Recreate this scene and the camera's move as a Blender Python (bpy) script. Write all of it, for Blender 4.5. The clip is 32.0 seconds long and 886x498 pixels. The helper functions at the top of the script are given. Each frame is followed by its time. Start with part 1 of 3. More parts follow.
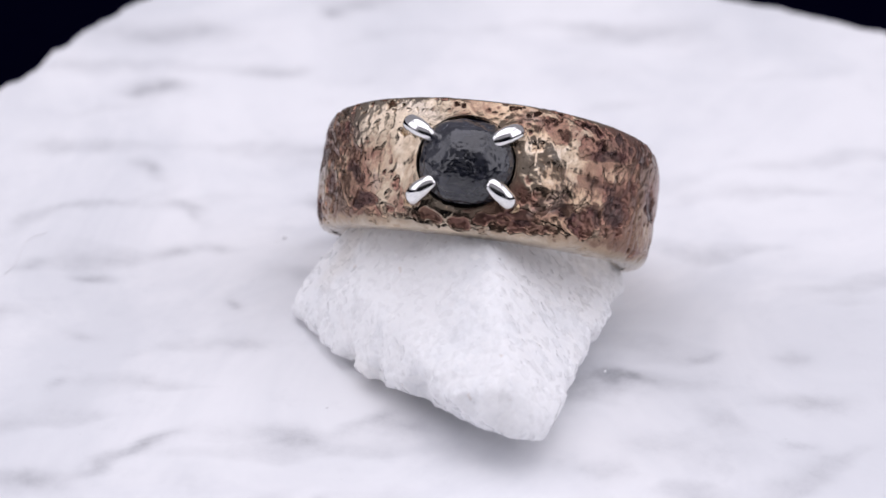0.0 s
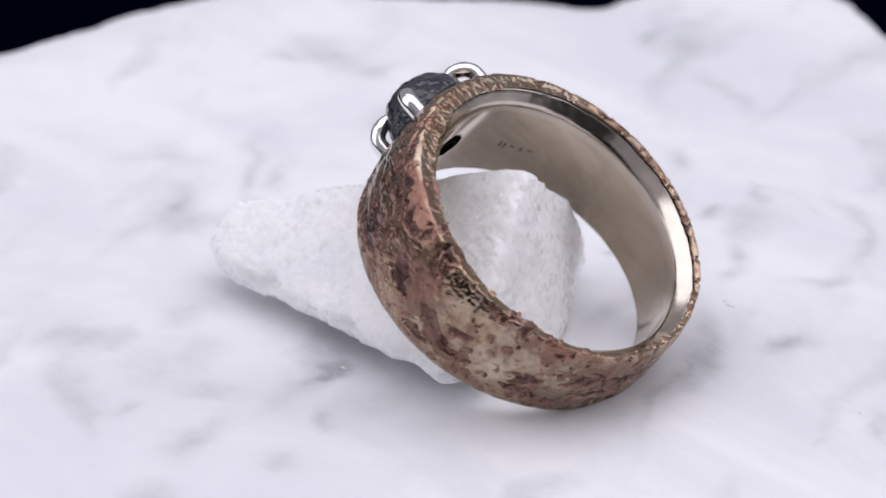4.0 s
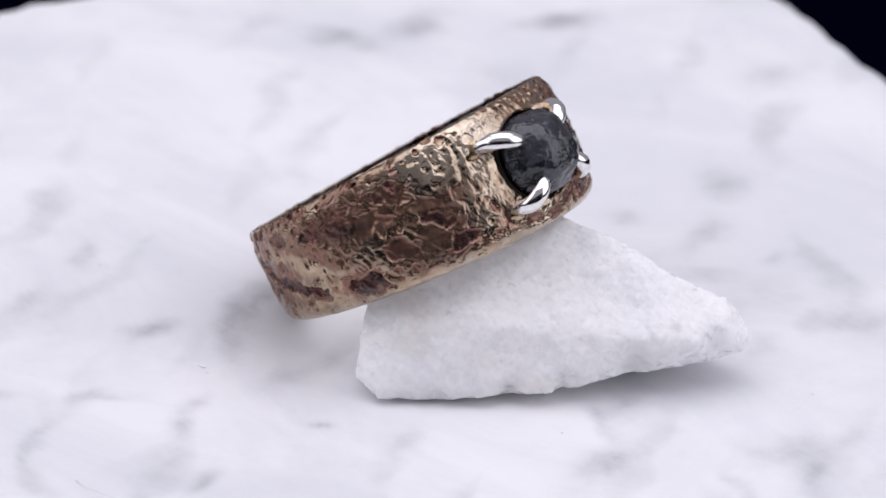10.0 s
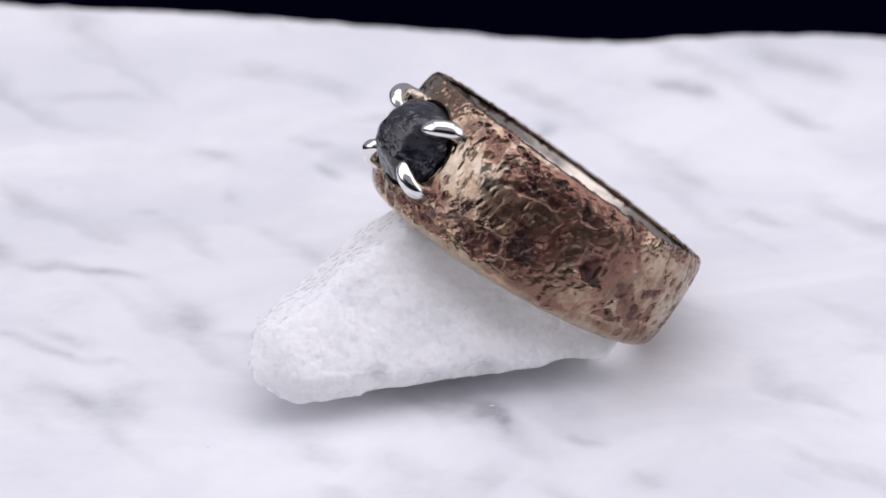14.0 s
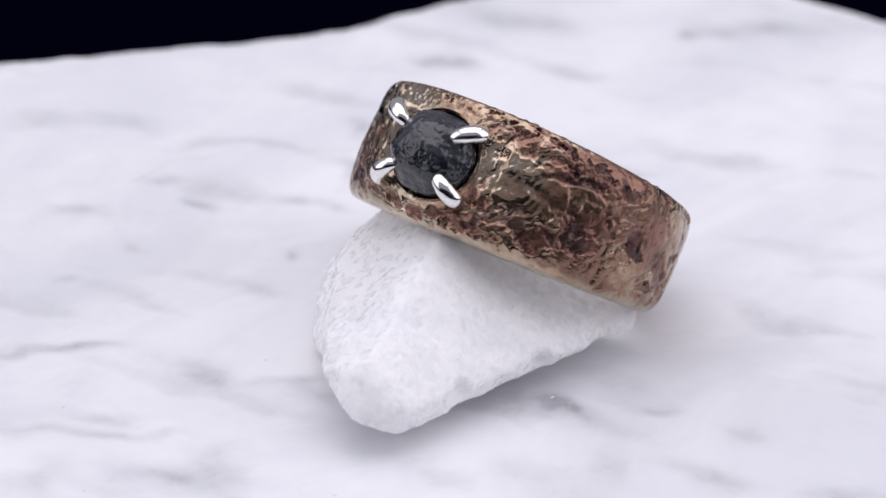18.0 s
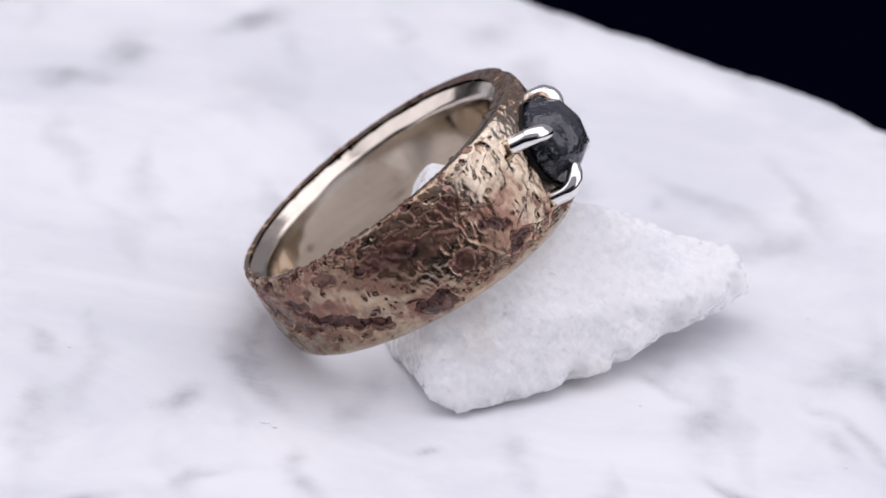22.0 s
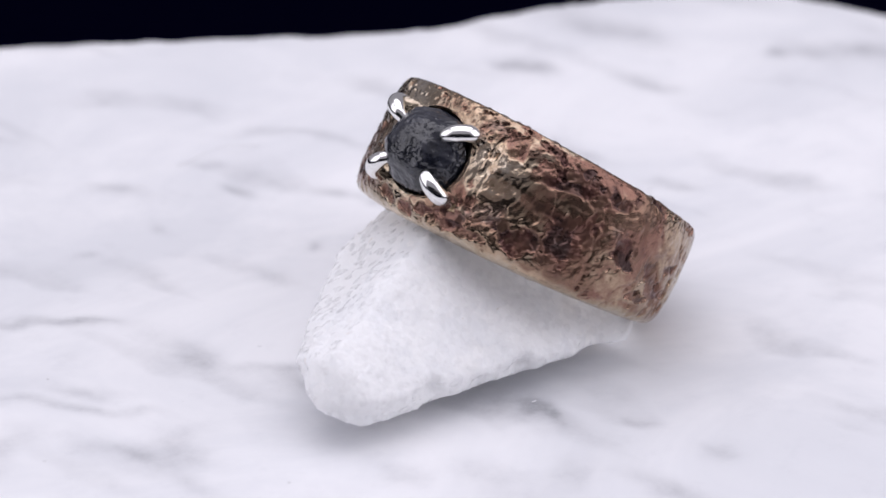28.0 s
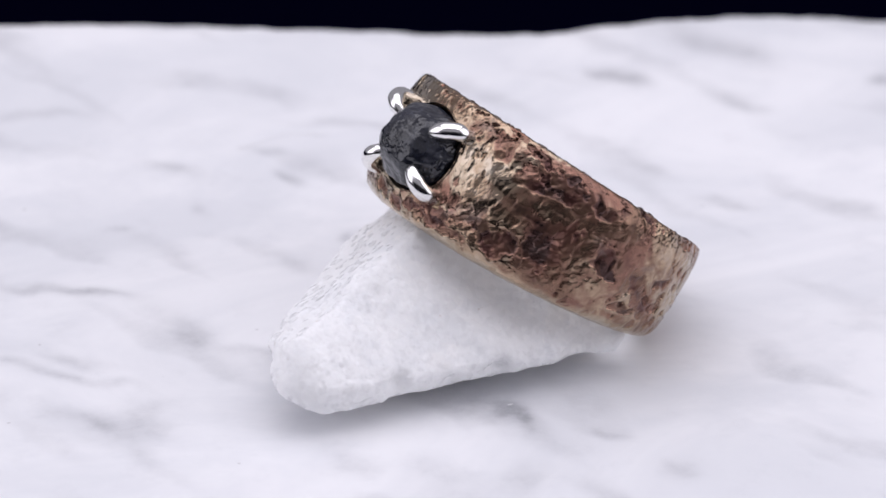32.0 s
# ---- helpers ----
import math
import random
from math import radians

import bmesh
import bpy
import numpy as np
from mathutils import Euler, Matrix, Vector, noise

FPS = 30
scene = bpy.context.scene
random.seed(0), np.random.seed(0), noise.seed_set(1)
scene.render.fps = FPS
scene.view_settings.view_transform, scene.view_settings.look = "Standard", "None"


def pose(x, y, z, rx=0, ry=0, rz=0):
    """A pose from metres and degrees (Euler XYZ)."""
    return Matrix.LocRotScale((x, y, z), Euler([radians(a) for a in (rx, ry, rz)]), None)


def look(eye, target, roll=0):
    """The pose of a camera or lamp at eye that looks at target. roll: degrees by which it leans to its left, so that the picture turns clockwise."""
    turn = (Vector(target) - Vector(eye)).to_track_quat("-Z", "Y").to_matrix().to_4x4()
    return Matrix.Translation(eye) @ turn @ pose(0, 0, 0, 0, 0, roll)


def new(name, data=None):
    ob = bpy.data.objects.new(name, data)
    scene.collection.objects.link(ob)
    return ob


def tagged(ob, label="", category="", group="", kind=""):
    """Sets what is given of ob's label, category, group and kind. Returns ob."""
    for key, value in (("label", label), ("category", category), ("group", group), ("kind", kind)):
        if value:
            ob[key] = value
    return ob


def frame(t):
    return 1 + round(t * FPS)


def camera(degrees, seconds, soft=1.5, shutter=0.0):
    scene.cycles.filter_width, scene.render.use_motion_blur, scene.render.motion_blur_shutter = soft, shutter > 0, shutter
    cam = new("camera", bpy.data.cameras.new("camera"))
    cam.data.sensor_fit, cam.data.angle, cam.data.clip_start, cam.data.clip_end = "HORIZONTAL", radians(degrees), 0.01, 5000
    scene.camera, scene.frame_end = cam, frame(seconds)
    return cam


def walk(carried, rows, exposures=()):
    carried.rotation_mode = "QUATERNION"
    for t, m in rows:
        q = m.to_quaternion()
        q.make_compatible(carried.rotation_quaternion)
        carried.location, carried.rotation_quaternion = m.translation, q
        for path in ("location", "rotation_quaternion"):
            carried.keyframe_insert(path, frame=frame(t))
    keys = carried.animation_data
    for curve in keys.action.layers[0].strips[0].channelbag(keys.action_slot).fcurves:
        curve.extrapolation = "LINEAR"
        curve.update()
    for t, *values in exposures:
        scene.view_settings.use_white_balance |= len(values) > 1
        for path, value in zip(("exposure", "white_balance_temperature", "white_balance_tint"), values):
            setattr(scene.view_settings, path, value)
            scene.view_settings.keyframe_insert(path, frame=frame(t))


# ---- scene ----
# ---- camera and turning ----
MM = 0.001


def turn_angle(t):
    """The turntable's angle in degrees: it turns steadily and reverses three times with a short slow-down."""
    legs = ((0.0, 79.16, -29.58), (15.615, -382.73, 30.10), (22.835, -165.41, -29.68), (30.152, -382.58, 29.44))
    a = 0.0
    for t0, a0, v in legs:
        if t >= t0:
            a = a0 + v * (t - t0)
    for (t0, a0, v), before in zip(legs[1:], legs):
        d = t - t0
        if abs(d) < 0.35:
            a = a0 + v * (d * d + 0.35 ** 2) / 0.7
    return a


EYE = Vector((0.0, -217.157, 115.577)) * MM
yaw, pitch = radians(-0.583), radians(-26.658)
AIM = EYE + Vector((math.sin(yaw) * math.cos(pitch), math.cos(yaw) * math.cos(pitch), math.sin(pitch)))
cam = camera(14.54, 32.0, soft=1.6)
cam.data.dof.use_dof = True
cam.data.dof.focus_distance, cam.data.dof.aperture_fstop = 0.236, 42.0
walk(cam, [(0.0, look(EYE, AIM, 2.483)), (32.0, look(EYE, AIM, 2.483))], exposures=[(0.0, 0.0), (32.0, 0.0)])

# ---- light ----
world = bpy.data.worlds.new("studio_world")
scene.world = world
world.use_nodes = True
world.node_tree.nodes["Background"].inputs[0].default_value = (0.90, 0.87, 1.0, 1)
world.node_tree.nodes["Background"].inputs[1].default_value = 0.31


def softbox(name, eye, target, wide, high, watts, colour=(1, 1, 1)):
    data = bpy.data.lights.new(name, "AREA")
    data.shape, data.size, data.size_y, data.energy, data.color = "RECTANGLE", wide, high, watts, colour
    ob = new(name, data)
    ob.matrix_world = look(Vector(eye), Vector(target))
    return tagged(ob, kind="structure")


softbox("softbox_top", (0.0, 0.02, 0.48), (0, 0, 0), 0.70, 0.55, 2.14, (0.95, 0.925, 1.02))
softbox("softbox_side_a", (-0.46, -0.06, 0.22), (0, 0, 0.01), 0.46, 0.46, 0.80, (0.95, 0.925, 1.02))
softbox("softbox_side_b", (0.46, -0.06, 0.22), (0, 0, 0.01), 0.46, 0.46, 0.91, (0.95, 0.925, 1.02))

# ---- materials ----


class Nodes:
    """A thin wrapper round a node tree, to write materials in few lines."""

    def __init__(self, name):
        self.mat = bpy.data.materials.new(name)
        self.mat.use_nodes = True
        self.tree = self.mat.node_tree
        self.bsdf = self.tree.nodes["Principled BSDF"]
        self.coord = self.tree.nodes.new("ShaderNodeTexCoord").outputs["Object"]

    def put(self, socket, value):
        if isinstance(value, bpy.types.NodeSocket):
            self.tree.links.new(value, socket)
        elif value is not None:
            socket.default_value = value

    def node(self, kind, **inputs):
        n = self.tree.nodes.new(kind)
        for key, value in inputs.items():
            self.put(n.inputs[key.replace("_", " ")], value)
        return n

    def noise(self, scale, detail=4.0, rough=0.55, distort=0.0, vector=None):
        return self.node("ShaderNodeTexNoise", Vector=vector or self.coord, Scale=scale, Detail=detail, Roughness=rough, Distortion=distort).outputs["Fac"]

    def attribute(self, name):
        n = self.tree.nodes.new("ShaderNodeAttribute")
        n.attribute_name = name
        return n.outputs["Fac"]

    def voronoi(self, scale, feature="F1", vector=None, out="Distance"):
        n = self.node("ShaderNodeTexVoronoi", Vector=vector or self.coord, Scale=scale)
        n.feature = feature
        return n.outputs[out]

    def mapping(self, loc=(0, 0, 0), rot=(0, 0, 0), scale=(1, 1, 1), vector=None, kind="POINT"):
        n = self.node("ShaderNodeMapping", Vector=vector or self.coord)
        n.vector_type = kind
        n.inputs["Location"].default_value, n.inputs["Rotation"].default_value, n.inputs["Scale"].default_value = loc, rot, scale
        return n.outputs[0]

    def ramp(self, fac, a, b, lo=0.0, hi=1.0):
        n = self.node("ShaderNodeMapRange", Value=fac)
        n.inputs["From Min"].default_value, n.inputs["From Max"].default_value = a, b
        n.inputs["To Min"].default_value, n.inputs["To Max"].default_value = lo, hi
        n.interpolation_type = "SMOOTHSTEP"
        return n.outputs[0]

    def mix(self, fac, a, b, blend="MIX"):
        n = self.tree.nodes.new("ShaderNodeMix")
        n.data_type, n.blend_type = "RGBA", blend
        self.put(n.inputs[0], fac)
        self.put(n.inputs[6], a if isinstance(a, bpy.types.NodeSocket) else (*a, 1))
        self.put(n.inputs[7], b if isinstance(b, bpy.types.NodeSocket) else (*b, 1))
        return n.outputs[2]

    def math(self, op, a, b=0.0):
        n = self.tree.nodes.new("ShaderNodeMath")
        n.operation = op
        self.put(n.inputs[0], a)
        self.put(n.inputs[1], b)
        return n.outputs[0]

    def bump(self, height, distance, strength=1.0, normal=None):
        n = self.node("ShaderNodeBump", Height=height, Distance=distance, Strength=strength)
        if normal:
            self.put(n.inputs["Normal"], normal)
        return n.outputs[0]

    def set(self, **inputs):
        names = {"sss_radius": "Subsurface Radius", "colour": "Base Color", "rough": "Roughness", "metal": "Metallic", "normal": "Normal", "sss": "Subsurface Weight",
                 "spec": "Specular IOR Level", "coat": "Coat Weight", "ior": "IOR", "sss_scale": "Subsurface Scale"}
        for key, value in inputs.items():
            if isinstance(value, tuple) and len(value) == 3 and key == "colour":
                value = (*value, 1)
            self.put(self.bsdf.inputs[names[key]], value)
        return self.mat


def marble_slab_material():
    """White marble: soft grey veins from the mesh's vein field, broken up by fine noise, under a dull polish."""
    m = Nodes("white_marble")
    vein = m.attribute("vein")
    streak = m.mapping(rot=(0, 0, radians(-112)), scale=(1.0, 1.7, 1.0))
    cloud = m.noise(34, 5, 0.6, 0.6, vector=streak)
    fine = m.noise(330, 6, 0.66)
    broken = m.math("MULTIPLY", vein, m.ramp(fine, 0.28, 0.72, 0.55, 1.25))
    colour = m.mix(m.ramp(cloud, 0.32, 0.66), (0.86, 0.86, 0.872), (0.73, 0.74, 0.765))
    colour = m.mix(m.ramp(fine, 0.52, 0.75, 0.0, 0.10), colour, (0.45, 0.46, 0.49))
    colour = m.mix(m.math("MINIMUM", m.math("MULTIPLY", broken, 1.15), 0.85), colour, (0.20, 0.205, 0.23))
    speck = m.ramp(m.noise(620, 2), 0.745, 0.79, 0.0, 0.35)
    colour = m.mix(speck, colour, (0.30, 0.29, 0.29))
    bump = m.bump(m.noise(900, 5, 0.6), 0.00005, 0.6)
    return m.set(colour=colour, rough=m.ramp(m.noise(300), 0.3, 0.7, 0.40, 0.58), normal=bump, spec=0.35)


def white_stone_material():
    m = Nodes("crystalline_white_stone")
    cloud = m.noise(130, 5, 0.6)
    grain = m.voronoi(1900, out="Color")
    fine = m.noise(650, 5, 0.7)
    veil = m.math("ADD", m.math("MULTIPLY", cloud, 0.72), m.math("MULTIPLY", fine, 0.28))
    colour = m.mix(m.ramp(veil, 0.38, 0.68), (0.95, 0.95, 0.95), (0.845, 0.855, 0.87))
    chips = m.node("ShaderNodeSeparateColor", Color=m.voronoi(1300, out="Color")).outputs[1]
    colour = m.mix(m.ramp(chips, 0.80, 0.98, 0.0, 0.8), colour, (0.96, 0.96, 0.96))
    warm = m.ramp(m.noise(95, 3), 0.54, 0.70)
    colour = m.mix(m.math("MULTIPLY", warm, 0.35), colour, (0.80, 0.74, 0.66))
    speck = m.math("GREATER_THAN", m.noise(700, 2), 0.74)
    colour = m.mix(m.math("MULTIPLY", speck, 0.3), colour, (0.50, 0.40, 0.31))
    for place, size in (((3.4, 2.7, 10.1), 0.30), ((6.1, -5.5, 5.4), 0.32), ((4.6, -0.6, 8.4), 0.14)):
        away = m.node("ShaderNodeVectorMath", Vector=m.coord)
        away.operation = "DISTANCE"
        away.inputs[1].default_value = [c * MM for c in place]
        ragged = m.math("ADD", m.math("MULTIPLY", away.outputs["Value"], 1000.0), m.math("MULTIPLY", m.noise(4000, 2), 0.5))
        colour = m.mix(m.ramp(ragged, size + 0.16, size + 0.30, 0.6, 0.0), colour, (0.22, 0.19, 0.165))
    cells = m.node("ShaderNodeTexVoronoi", Vector=m.mapping(scale=(2700, 2700, 2700)), Scale=1.0)
    local = m.tree.nodes.new("ShaderNodeVectorMath")
    local.operation = "SUBTRACT"
    m.put(local.inputs[0], m.mapping(scale=(2700, 2700, 2700)))
    m.put(local.inputs[1], cells.outputs["Position"])
    lean = m.tree.nodes.new("ShaderNodeVectorMath")
    lean.operation = "SUBTRACT"
    m.put(lean.inputs[0], cells.outputs["Color"])
    lean.inputs[1].default_value = (0.5, 0.5, 0.5)
    facet = m.tree.nodes.new("ShaderNodeVectorMath")
    facet.operation = "DOT_PRODUCT"
    m.put(facet.inputs[0], local.outputs[0])
    m.put(facet.inputs[1], lean.outputs[0])
    bump = m.bump(facet.outputs["Value"], 0.00015, 1.0, m.bump(m.noise(1500, 6, 0.7), 0.00010, 0.8))
    glint = m.node("ShaderNodeSeparateColor", Color=grain).outputs[0]
    return m.set(colour=colour, rough=m.ramp(glint, 0.0, 1.0, 0.08, 0.75), normal=bump, sss=0.75, sss_scale=0.0026, sss_radius=(1.0, 1.0, 1.0), spec=0.5)


def bronze_material():
    """Worn bronze: bright champagne on what stands proud, brown patina where the mesh's tarnish field is deep."""
    m = Nodes("weathered_bronze")
    tarnish = m.attribute("tarnish")
    small = m.noise(1700, 4, 0.55, 0.3)
    deep = m.math("ADD", tarnish, m.math("MULTIPLY", m.math("SUBTRACT", small, 0.5), 0.18))
    bright = m.mix(m.ramp(m.noise(260, 3), 0.38, 0.62), (0.60, 0.50, 0.385), (0.55, 0.475, 0.385))
    golden = m.mix(m.ramp(m.noise(210, 3), 0.42, 0.60), (0.42, 0.31, 0.215), (0.38, 0.31, 0.23))
    brown = m.mix(m.ramp(m.noise(300, 2), 0.45, 0.62), (0.235, 0.142, 0.098), (0.25, 0.132, 0.098))
    dark = m.mix(m.ramp(m.noise(480, 3), 0.4, 0.6), (0.105, 0.045, 0.038), (0.062, 0.034, 0.030))
    colour = m.mix(m.ramp(deep, 0.0, 0.36), bright, golden)
    colour = m.mix(m.ramp(deep, 0.30, 0.64), colour, brown)
    colour = m.mix(m.ramp(deep, 0.66, 1.15), colour, dark)
    # copper-red and grey films here and there
    colour = m.mix(m.math("MULTIPLY", m.ramp(m.noise(420, 4, 0.6, 0.5), 0.50, 0.66), m.ramp(deep, 0.25, 0.7, 0.0, 0.42)), colour, (0.30, 0.15, 0.105))
    colour = m.mix(m.math("MULTIPLY", m.ramp(m.noise(350, 4, 0.6, 0.5), 0.56, 0.70), 0.3), colour, (0.30, 0.26, 0.235))
    height = m.math("ADD", small, m.math("MULTIPLY", m.voronoi(2300, "SMOOTH_F1"), 0.5))
    bump = m.bump(m.noise(4200, 4, 0.6), 0.00001, 0.5, m.bump(height, 0.00006, 1.0))
    return m.set(colour=colour, metal=m.ramp(deep, 0.25, 0.85, 1.0, 0.68), rough=m.ramp(deep, 0.1, 0.9, 0.12, 0.26), normal=bump)


def plain_metal(name, colour, rough, grain=0.0):
    m = Nodes(name)
    n = m.noise(700, 4, 0.6)
    return m.set(colour=m.mix(m.ramp(n, 0.3, 0.7), tuple(0.93 * c for c in colour), colour), metal=1.0,
                 rough=m.ramp(m.noise(1500), 0.3, 0.7, rough * 0.8, rough * 1.25), normal=m.bump(n, 0.00002, grain) if grain else None)


def gem_material():
    m = Nodes("black_crystal")
    n = m.noise(500, 5, 0.65)
    frost = m.ramp(m.noise(420, 5, 0.6, 0.6), 0.38, 0.75)
    colour = m.mix(m.ramp(n, 0.35, 0.7), (0.006, 0.007, 0.011), (0.016, 0.018, 0.028))
    colour = m.mix(m.math("MULTIPLY", frost, 0.8), colour, (0.050, 0.052, 0.068))
    return m.set(colour=colour, rough=m.ramp(m.noise(520, 4, 0.6), 0.3, 0.7, 0.11, 0.25), normal=m.bump(m.noise(2600, 4, 0.6), 0.000014, 0.8), spec=0.5, ior=1.66)


def backdrop_material():
    m = Nodes("black_velvet")
    n = m.noise(900, 3)
    return m.set(colour=m.mix(n, (0.0004, 0.0004, 0.0034), (0.0008, 0.0008, 0.0050)), rough=1.0, spec=0.0)


MARBLE, STONE, BRONZE, GEM, BLACK = marble_slab_material(), white_stone_material(), bronze_material(), gem_material(), backdrop_material()
SILVER = plain_metal("polished_silver", (0.90, 0.89, 0.87), 0.13)
BORE = plain_metal("satin_silver", (0.585, 0.50, 0.405), 0.10, 0.16)
LIP = plain_metal("polished_rim", (0.62, 0.555, 0.48), 0.20, 0.45)
SOLDER = plain_metal("yellow_solder", (0.52, 0.38, 0.24), 0.28, 0.8)
CHALK = Nodes("white_chalk").set(colour=(0.86, 0.86, 0.87), rough=0.7)
# the darkness of the gem's seat is set in this near-black colour
DARK = Nodes("near_black_recess").set(colour=(0.02, 0.018, 0.018), rough=0.6, metal=0.6)

ETCHED = plain_metal("etched_silver", (0.26, 0.20, 0.16), 0.45)

# ---- building ----


def mesh_of(name, verts, faces, material, smooth=True):
    data = bpy.data.meshes.new(name)
    data.from_pydata([tuple(v) for v in verts], [], faces)
    data.materials.append(material)
    data.polygons.foreach_set("use_smooth", [smooth] * len(data.polygons))
    data.update()
    return data


def part(name, data, parent, label=""):
    ob = new(name, data)
    ob.parent = parent
    return tagged(ob, label)


def recalc(data):
    bm = bmesh.new()
    bm.from_mesh(data)
    bmesh.ops.recalc_face_normals(bm, faces=bm.faces)
    bm.to_mesh(data)
    bm.free()
    return data


def fractal(p, scale, octaves=4, gain=0.5, seed=0.0):
    total, amp = 0.0, 1.0
    q = Vector(p) * scale + Vector((seed, seed * 1.7, -seed))
    for _ in range(octaves):
        total += amp * noise.noise(q)
        q, amp = q * 2.03, amp * gain
    return total


def cell_lean(c):
    """A direction of its own for each cell."""
    return Vector((noise.noise(c * 9.7 + Vector((3.1, 0, 0))), noise.noise(c * 9.7 + Vector((0, 7.3, 0))), noise.noise(c * 9.7 + Vector((0, 0, 5.9))))) * 0.5


def leaning_cells(p, slope):
    """Height over a field of cells that each lean their own way, like hammered facets, and the distance to the nearest joint."""
    dist, points = noise.voronoi(p)
    return slope * (p - points[0]).dot(cell_lean(points[0])), dist[1] - dist[0], points[0]


def chance(c, key):
    luck = noise.cell(c * key)
    return luck - math.floor(luck)


# the black table and the backdrop behind it
def black_sheet():
    """A velvet cloth that lies flat under the slab and hangs over the table at both ends."""
    profile = [(-1.2, -0.0135 - 0.03), (-1.19, -0.0135)] + [(-1.1 + 0.06 * i, -0.0135) for i in range(25)] + [(0.37, -0.0135), (0.38, -0.03)]
    columns = 25
    verts = [((-0.9 + 1.8 * c / (columns - 1)), y, z + 0.0004 * noise.noise(Vector((c * 0.9, y * 30, 0)))) for c in range(columns) for y, z in profile]
    n = len(profile)
    faces = [(c * n + i, c * n + i + 1, (c + 1) * n + i + 1, (c + 1) * n + i) for c in range(columns - 1) for i in range(n - 1)]
    data = recalc(mesh_of("backdrop", verts, faces, BLACK))
    ob = new("backdrop", data)
    thick = ob.modifiers.new("cloth", "SOLIDIFY")
    thick.thickness, thick.offset = 0.0012, -1.0
    return tagged(ob, "black velvet cloth on the table under the slab", "backdrop", kind="structure")


# unseen wall, added behind the camera so the metal reflects a dark front
def unseen_wall():
    bm = bmesh.new()
    bmesh.ops.create_cube(bm, size=1.0)
    bmesh.ops.scale(bm, vec=(2.6, 0.06, 1.2), verts=bm.verts)
    bmesh.ops.bevel(bm, geom=bm.edges[:], offset=0.004, segments=2, affect="EDGES")
    data = bpy.data.meshes.new("unseen_dark_wall")
    bm.to_mesh(data)
    bm.free()
    m = Nodes("unseen_wall_dark")
    data.materials.append(m.set(colour=m.mix(m.noise(6, 5), (0.012, 0.012, 0.014), (0.022, 0.022, 0.025)), rough=0.8, normal=m.bump(m.noise(220, 4), 0.0006, 0.5)))
    ob = new("unseen_dark_wall", data)
    ob.location = (0, -1.24, -0.05)
    return tagged(ob, "unseen dark wall added behind the camera for dark reflections", "wall", kind="structure")


# ---- the marble slab ----
SLAB_OUTLINE = [(83, -13), (79, -28), (71, -44), (64.5, -59), (52.5, -70), (43, -76.5), (34.5, -82.5), (22.5, -82.8), (14.5, -78.5), (4.5, -73.2), (-9.3, -66.4), (-20.5, -61.2), (-35, -51), (-47, -43),
                (-53, -36.5), (-63.5, -32.5), (-70, -25), (-77, -12), (-76, -3), (-73, 14), (-71, 31), (-66, 44), (-53, 55), (-45, 62), (-38.5, 65.5),
                (-36.5, 77), (-24, 87), (-15, 83.5), (-8, 80), (0, 76.5), (8, 72), (17, 67), (29.5, 60), (40.5, 54.8), (53, 52.5), (66, 48), (78, 40), (84, 24), (85, 4)]


VEINS = []


def vein(x, y, long, wide, turn, depth):
    """A smoky grey fleck in the marble: place, half length and half width in millimetres, direction in degrees, depth of grey."""
    VEINS.append((x * MM, y * MM, max(long, 1.0) * MM, max(wide, 0.7) * MM, radians(turn), depth))


